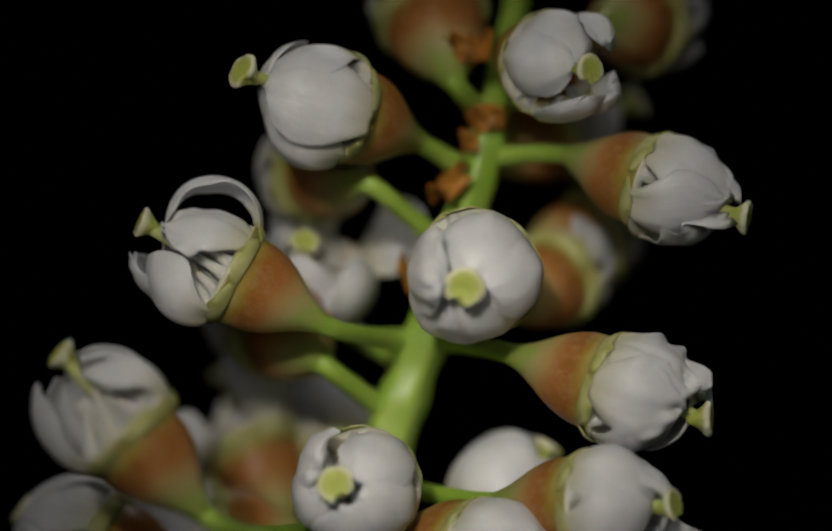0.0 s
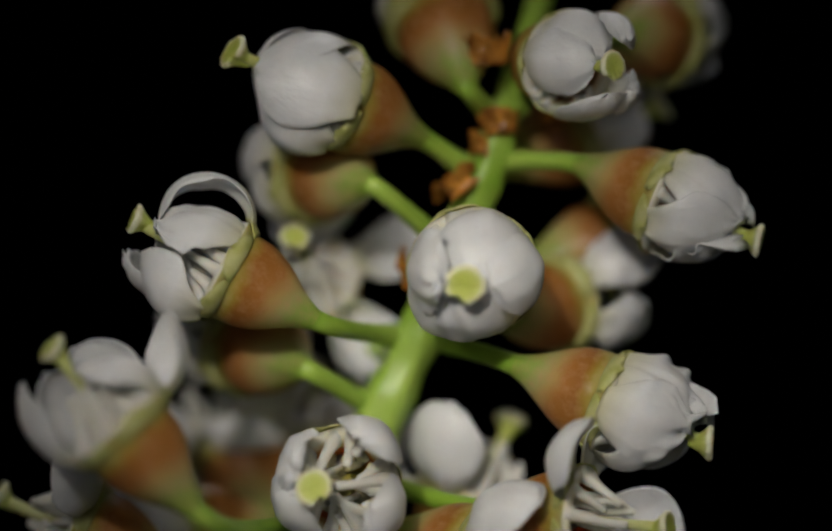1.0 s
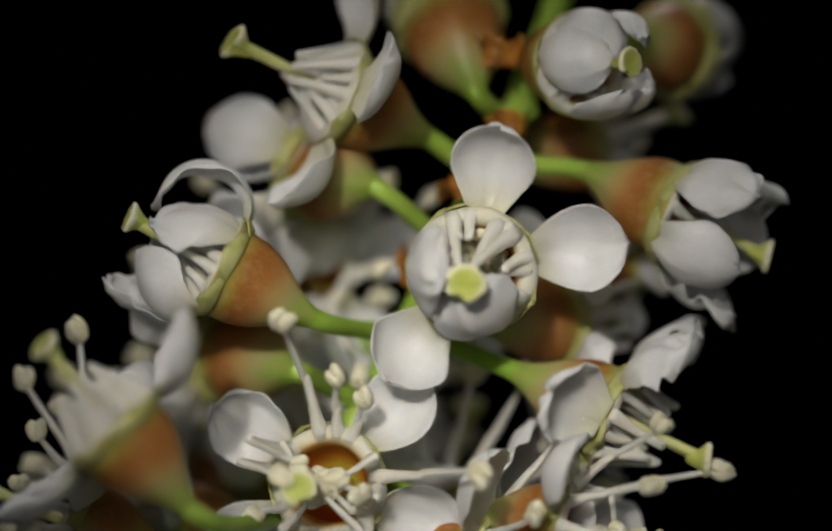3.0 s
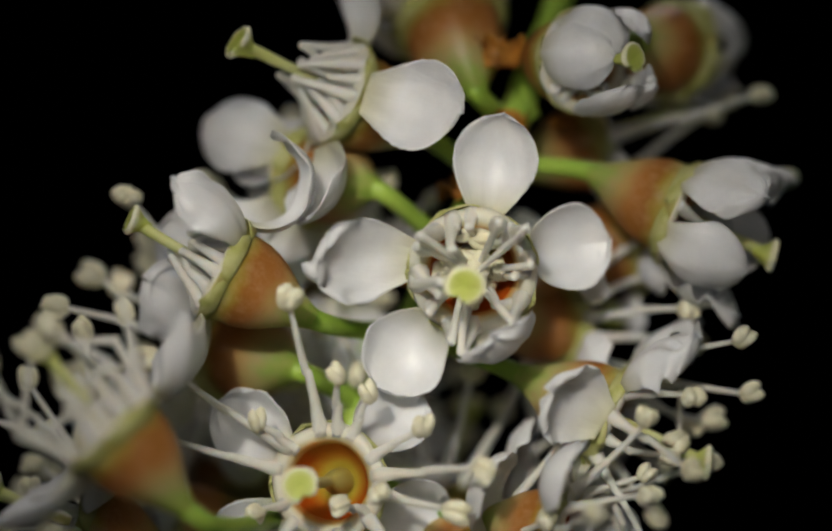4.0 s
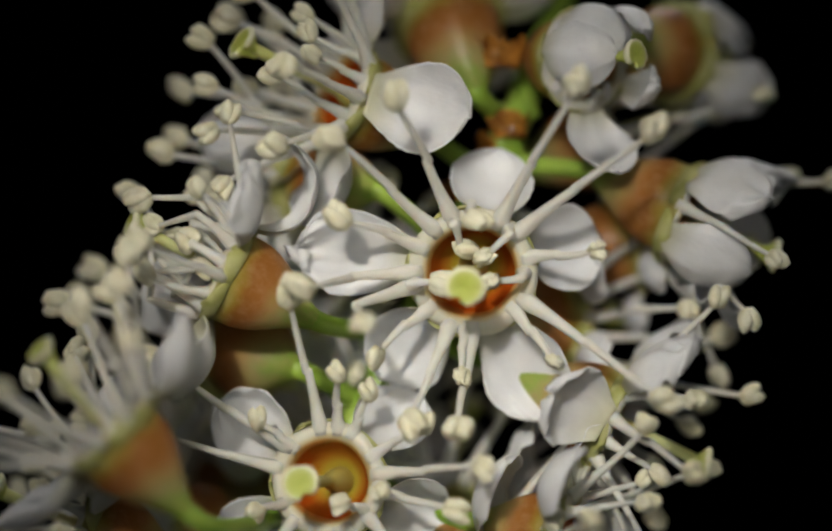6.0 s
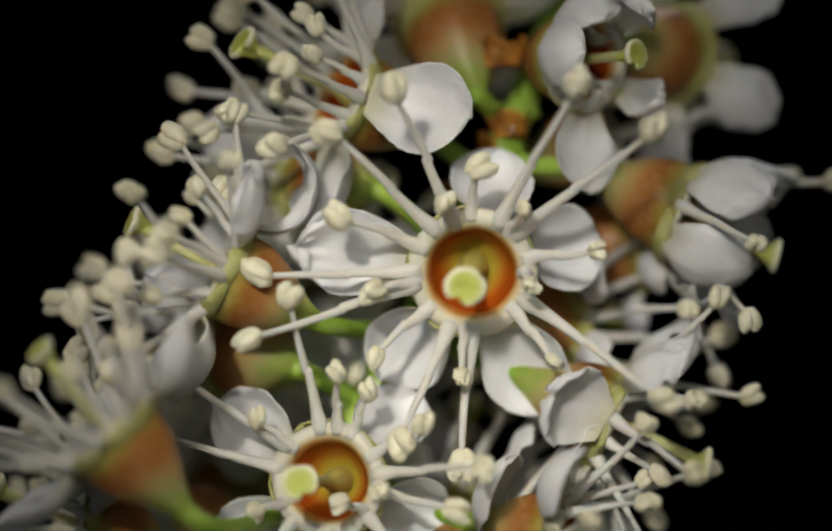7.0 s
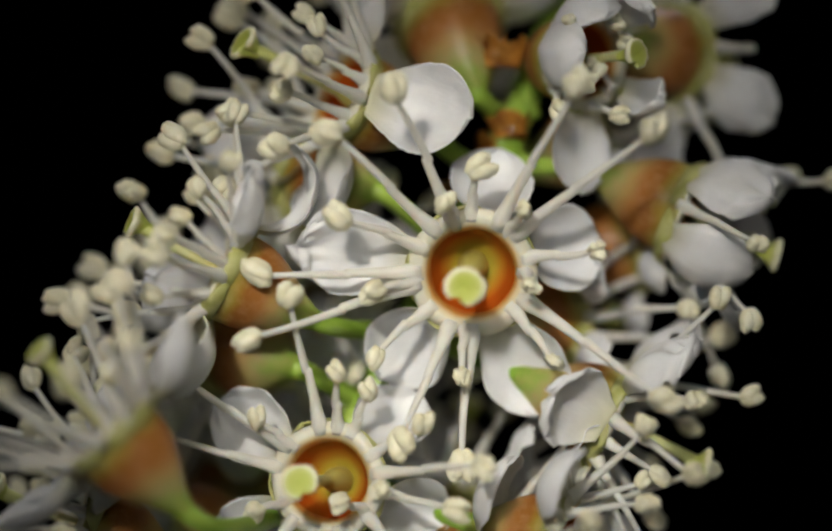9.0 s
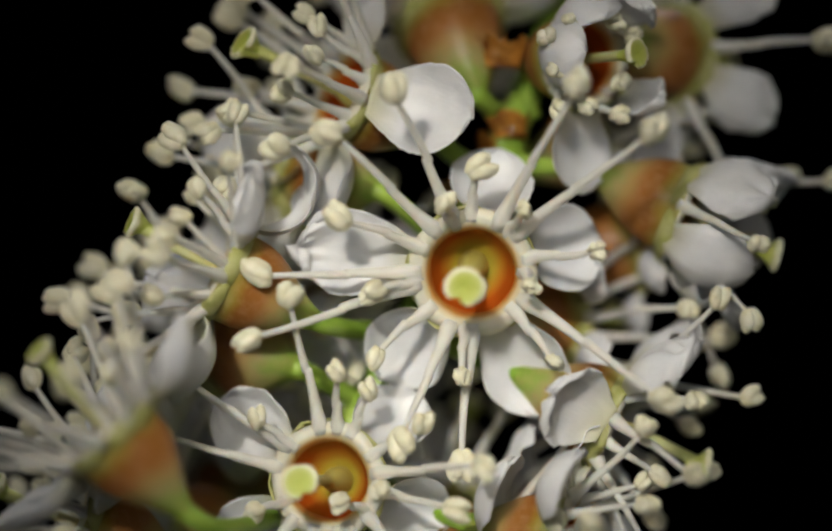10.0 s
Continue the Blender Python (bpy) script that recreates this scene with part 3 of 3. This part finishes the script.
# ---- the flowers ----
flower(base=(0.54, 2.59, -0.76), rim=(1.47, -1.40, -0.16), face=(-0.06, -0.98, -0.17), start=(1.28, -4.31, -0.66), middle=(1.29, -4.21, -0.56), petals=(1.6, 3.4), size=1.02, wide=104, droop=24, loose=3, petal_at=[78, 168, 232, 292, 14], half=0.48, ragged=(1, 3), petal_size=0.88, stamens=(2.8, 6.2), droops=[70, 8, 28, 20, 60], table=[(111, 5.4, 0, 4.4, 1.8), (134, 5.3, 0, 4.4, 1.8), (90, 2.9, 0, 5.4, 1.1), (60, 5.7, 0, 4.2, 1.8), (39, 6.0, 0, 4.1, 1.8), (113, 2.1, 0, 5.7, 1.1), (46, 2.1, 1, 5.6, 1.1), (157, 4.0, 0, 4.6, 1.1), (11, 3.4, 1, 4.2, 1.1), (181, 5.8, 0, 4.7, 1.8), (193, 2.7, 0, 5.5, 1.1), (346, 1.5, 1, 5.4, 1.1), (194, 6.0, 0, 4.9, 1.8), (221, 3.6, 0, 4.7, 1.1), (261, 2.9, 1, 4.7, 1.1), (312, 3.4, 1, 4.2, 1.1), (329, 5.9, 0, 3.7, 1.8), (268, 5.4, 0, 4.8, 1.8), (246, 5.0, 0, 4.6, 1.8)], late={0: (1.0, 3.4), 4: (0.8, 2.5), 2: (0.8, 4.1), 1: (3.0, 4.6), 3: (3.5, 4.9)}, meshes={1: RAGGED[1], 3: TATTERED}, shuts=[-2, -6, 2, -4, -1], label='white flower opening wide round an orange throat with long stamens')
flower(base=(-1.90, 2.64, -5.21), rim=(-2.26, -1.60, -5.58), face=(-0.22, -0.98, 0.02), start=(-1.94, -4.16, -5.57), middle=(-2.85, -4.16, -5.71), petals=(0.0, 1.8), stamens=(1.3, 3.7), size=0.93, wide=106, shut=6, table=[(144, 5.8), (102, 5.2), (65, 2.7), (140, 2.7), (166, 4.8), (300, 0.5), (354, 1.3), (9, 4.3), (348, 3.5), (201, 2.2), (225, 3.5), (250, 4.0), (275, 3.0), (290, 5.0), (315, 4.0), (30, 3.2), (85, 3.0)], petal_at=[52, 150, 215, 275, 335], half=0.55, droops=[78, 8, 30, 30, 50], petal_size=0.88, shuts=[0, 8, 9, 10, 5], late={0: (0.4, 1.9), 1: (2.0, 2.7), 2: (2.1, 2.8), 3: (0.3, 1.6), 4: (0.6, 2.0)}, ragged=(), meshes={1: RAGGED[0]}, label='white flower with splayed stamens round an orange throat')
flower(base=(1.74, 2.43, 2.48), rim=(-1.89, 0.40, 4.54), face=(-0.81, -0.44, 0.39), start=(-4.42, -2.23, 4.97), middle=(-4.84, -0.24, 5.86), petals=(1.6, 4.2), stamens=(2.9, 6.2), style=3.55, size=0.90, roll=-13.0, wide=92, count=18, reach=-16, droop=5, half=0.12, late={0: (1.6, 3.8), 4: (2.0, 3.3), 1: (1.4, 2.7), 2: (1.2, 2.5), 3: (1.6, 3.2)}, petal_at=[10, 100, 172, 236, 300], meshes={0: FLAT}, shuts=[-10, 2, 0, -2, 1], wides=[148, 92, 150, 98, 118], label='white flower bud opening on a russet cup and dark green stalk')
flower(base=(-0.59, 2.36, -1.86), rim=(-4.96, -1.50, -0.20), face=(-0.88, -0.07, 0.47), start=(-7.39, -1.36, 1.18), middle=(-7.69, -1.47, 1.32), petals=(2.3, 4.8), stamens=(3.6, 6.9), style=3.20, size=0.86, roll=-10.2, wide=92, shut=24, count=18, reach=-3, droop=5, half=0.22, petal_at=[58, 98, 180, 252, 302], shuts=[-2, 40, 8, 12, 10], wides=[86, 150, 90, 118, 124], meshes={0: RAGGED[2], 1: ARCH, 3: RAGGED[0]}, label='half-open white flower with an arching petal on a brown cup')
flower(base=(-2.92, 1.80, -6.68), rim=(-7.56, -5.80, -4.22), face=(-0.68, -0.05, 0.73), start=(-9.05, -5.03, -2.23), middle=(-9.32, -5.90, -2.00), petals=(0.3, 2.4), stamens=(2.5, 4.7), style=3.20, size=0.86, roll=-14.5, wide=92, shut=16, count=18, reach=-16, droop=5, wides=[90, 90, 92, 110, 105], half=0.22, shuts=[2, 4, 20, 16, 20], petal_at=[95, 135, 180, 235, 278])
flower(base=(2.36, 2.40, 2.80), rim=(7.10, 0.90, 1.42), face=(0.89, -0.17, -0.41), start=(8.54, -1.58, 1.28), middle=(9.16, -0.57, 0.29), stamens=(4, 6.5), style=3.20, size=0.86, roll=173.5, wide=58, droop=0, petal_at=[38, 110, 180, 250, 322], half=0.1, wides=[26, 36, 22, 32, 44], petals=(0.8, 3.6), count=6, reach=-28, ragged=(1, 3), shuts=[-6, -5, -6, -7, -5], petal_size=0.95, meshes={1: CRUMPLED[1], 3: CRUMPLED[0], 4: RAGGED[0]}, label='white flower with crumpled petals on a tan swollen cup')
flower(base=(0.13, 2.50, -1.83), rim=(5.13, -0.20, -4.06), face=(0.90, -0.09, -0.43), start=(7.68, -2.47, -3.99), middle=(7.80, -0.94, -5.11), petals=(1.4, 2.8), stamens=(2.2, 4.3), style=3.20, size=0.88, roll=171.9, wide=92, reach=-8, droop=5, petal_at=[12, 95, 180, 250, 318], half=0.22, shuts=[0, 2, 0, -2, 1], count=12, wides=[148, 92, 100, 78, 70], meshes={0: RAGGED[2], 3: CRUMPLED[0], 4: CRUMPLED[2]}, label='white flower with a protruding yellow-green stigma on a green stalk')
flower(base=(-1.88, 2.20, -5.54), rim=(3.80, -1.80, -7.23), face=(0.92, -0.35, -0.18), start=(6.50, -3.75, -6.07), middle=(6.30, -2.61, -7.10), petals=(0.1, 1.6), stamens=(1.7, 3.4), size=0.85, roll=176.2, wide=92, reach=-8, droop=5, petal_at=[38, 110, 180, 250, 322], half=0.22, shuts=[0, 2, 0, -2, 1], count=10, ragged=(1, 3))
flower(base=(3.01, 2.80, 4.08), rim=(4.42, 0.30, 5.47), face=(0.55, -0.83, -0.03), start=(4.56, -2.30, 4.98), middle=(5.56, -2.00, 5.14), petals=(5.6, 8.0), stamens=(6.0, 9.5), size=0.84, wide=48, shut=10, reach=-25, table=[(20, 1.5), (50, 1.2), (85, 1.6), (120, 1.1), (160, 1.5), (200, 1.2), (235, 1.7), (270, 1.3), (305, 1.8), (335, 1.3), (100, 0.9), (250, 0.9)], late={3: (4.2, 7.2)}, petal_size=0.86, ragged=(), wides=[30, 40, 34, 104, 40], droops=[0, 0, 0, 8, 0], petal_at=[110, 50, 175, 275, 330], meshes={1: NARROW, 3: FLAT, 4: NARROW}, shuts=[-2, 26, -4, 6, 25], label='late white flower bud with curled petals on a russet cup')
flower(base=(3.43, 3.90, 5.42), rim=(7.04, 3.20, 5.80), face=(0.63, 0.77, -0.03), start=(7.37, 5.87, 6.84), middle=(8.19, 5.90, 6.07), petals=(5.6, 7.2), stamens=(6.8, 9.5), size=0.85, roll=172.2, wide=85, count=9, loose=2, shut=-4, ragged=(0, 1, 2, 3, 4), petal_size=0.85, label='late flower bud with a greenish cup and white petal edge')
flower(base=(2.47, 2.75, 3.84), rim=(0.92, 2.90, 6.62), face=(-0.25, 0.66, 0.70), start=(-0.13, 5.05, 8.63), middle=(0.24, 4.80, 8.54), petals=(2.5, 5), stamens=(4, 7), size=0.95, roll=51.7, wide=90, shut=-4, label='pink and green flower bud beside a dry brown bract')
flower(base=(0.95, 2.40, 0.44), rim=(-2.78, 2.20, 2.37), face=(-0.67, 0.73, 0.15), start=(-3.90, 5.15, 2.89), middle=(-4.23, 4.37, 2.94), size=0.87, roll=1.9, loose=2, shut=-4, petals=(0.3, 2.4), stamens=(3.2, 5.4), wide=70, petal_at=[30, 205, 240, 275, 315], wides=[42, 60, 78, 84, 66], ragged=(1, 3))
flower(base=(-1.28, 2.50, -3.79), rim=(-4.94, 2.40, -2.15), face=(-0.65, 0.73, 0.21), start=(-4.92, 5.02, -0.66), middle=(-6.66, 4.50, -2.05), petals=(0.8, 2.4), stamens=(2, 4), size=0.92, roll=2.0, loose=2, shut=-4, ragged=(0, 2, 4))
flower(base=(-0.59, 2.60, -2.60), rim=(-2.85, 4.80, -0.43), face=(-0.26, -0.80, 0.54), start=(-3.22, 2.47, 0.87), middle=(-3.44, 2.48, 0.80), petals=(-0.6, 1.3), stamens=(1, 2.8), size=0.80, wide=135)
flower(base=(0.30, 2.60, -1.16), rim=(3.78, 2.90, -1.47), face=(0.75, 0.66, 0.04), start=(5.05, 5.47, 0.45), middle=(5.59, 4.53, -1.40), petals=(0.5, 2.2), stamens=(1.6, 3.6), size=0.84, roll=177.1, loose=2, shut=-4, petal_size=0.8, ragged=(0, 2, 4))
flower(base=(1.63, 2.56, 1.59), rim=(5.90, 3.60, 0.66), face=(0.96, 0.16, 0.22), start=(6.90, 6.57, 1.28), middle=(8.03, 4.74, 1.11), petals=(1.0, 2.6), stamens=(2, 4), size=0.86, roll=174.8, count=3, reach=-48, petal_size=0.6, loose=2, shut=-4)
flower(base=(2.72, 3.00, 4.04), rim=(5.37, 4.60, 3.50), face=(0.94, -0.08, 0.34), start=(6.27, 6.13, 4.63), middle=(7.33, 5.29, 4.37), petals=(0.3, 2.6), stamens=(2.2, 3.8), size=0.86, roll=173.3, count=4, reach=-48, petal_size=0.75, loose=2, shut=-4)
flower(base=(-2.45, 2.65, -6.22), rim=(-5.17, 7.00, -5.17), face=(-0.29, 0.55, 0.79), start=(-5.50, 7.62, -3.01), middle=(-6.13, 8.05, -2.87), petals=(-1, 0.8), stamens=(0.4, 1.8), size=0.92, roll=53.4)
flower(base=(-3.08, 2.66, -7.53), rim=(-8.67, -1.00, -6.80), face=(-0.92, -0.11, 0.38), start=(-11.05, 1.76, -6.56), middle=(-11.43, 0.06, -5.89), petals=(0, 1.5), stamens=(0.8, 2.4), size=0.9, roll=-2.5)
flower(base=(-1.94, 2.64, -5.18), rim=(-2.78, 7.50, -5.27), face=(-0.19, 0.54, 0.82), start=(-2.88, 8.67, -3.20), middle=(-3.34, 8.81, -2.97), petals=(0, 1.5), stamens=(0.8, 2.4), size=0.92, roll=57.9)
flower(base=(-1.94, 2.64, -5.34), rim=(0.68, 4.60, -6.23), face=(0.28, 0.29, 0.91), start=(4.26, 2.47, -4.74), middle=(1.49, 5.41, -3.91), stamens=(0.7, 2.0), size=0.92, roll=154.8, petals=(0.2, 1.4))
flower(base=(-2.60, 2.50, -6.47), rim=(2.05, 0.00, -7.85), face=(0.93, -0.21, -0.31), start=(3.46, -3.70, -7.90), middle=(4.09, -1.60, -8.42), petals=(0.5, 2), stamens=(1.5, 3.2), size=0.9, roll=176.1, count=10, ragged=(1, 3))
flower(base=(-2.93, 2.66, -7.18), rim=(-6.62, 4.00, -7.29), face=(-0.99, 0.05, -0.10), start=(-8.99, 2.66, -7.19), middle=(-9.42, 2.66, -7.34), petals=(1, 2.5), stamens=(2, 3.8), size=0.9, roll=-0.3)

motions()
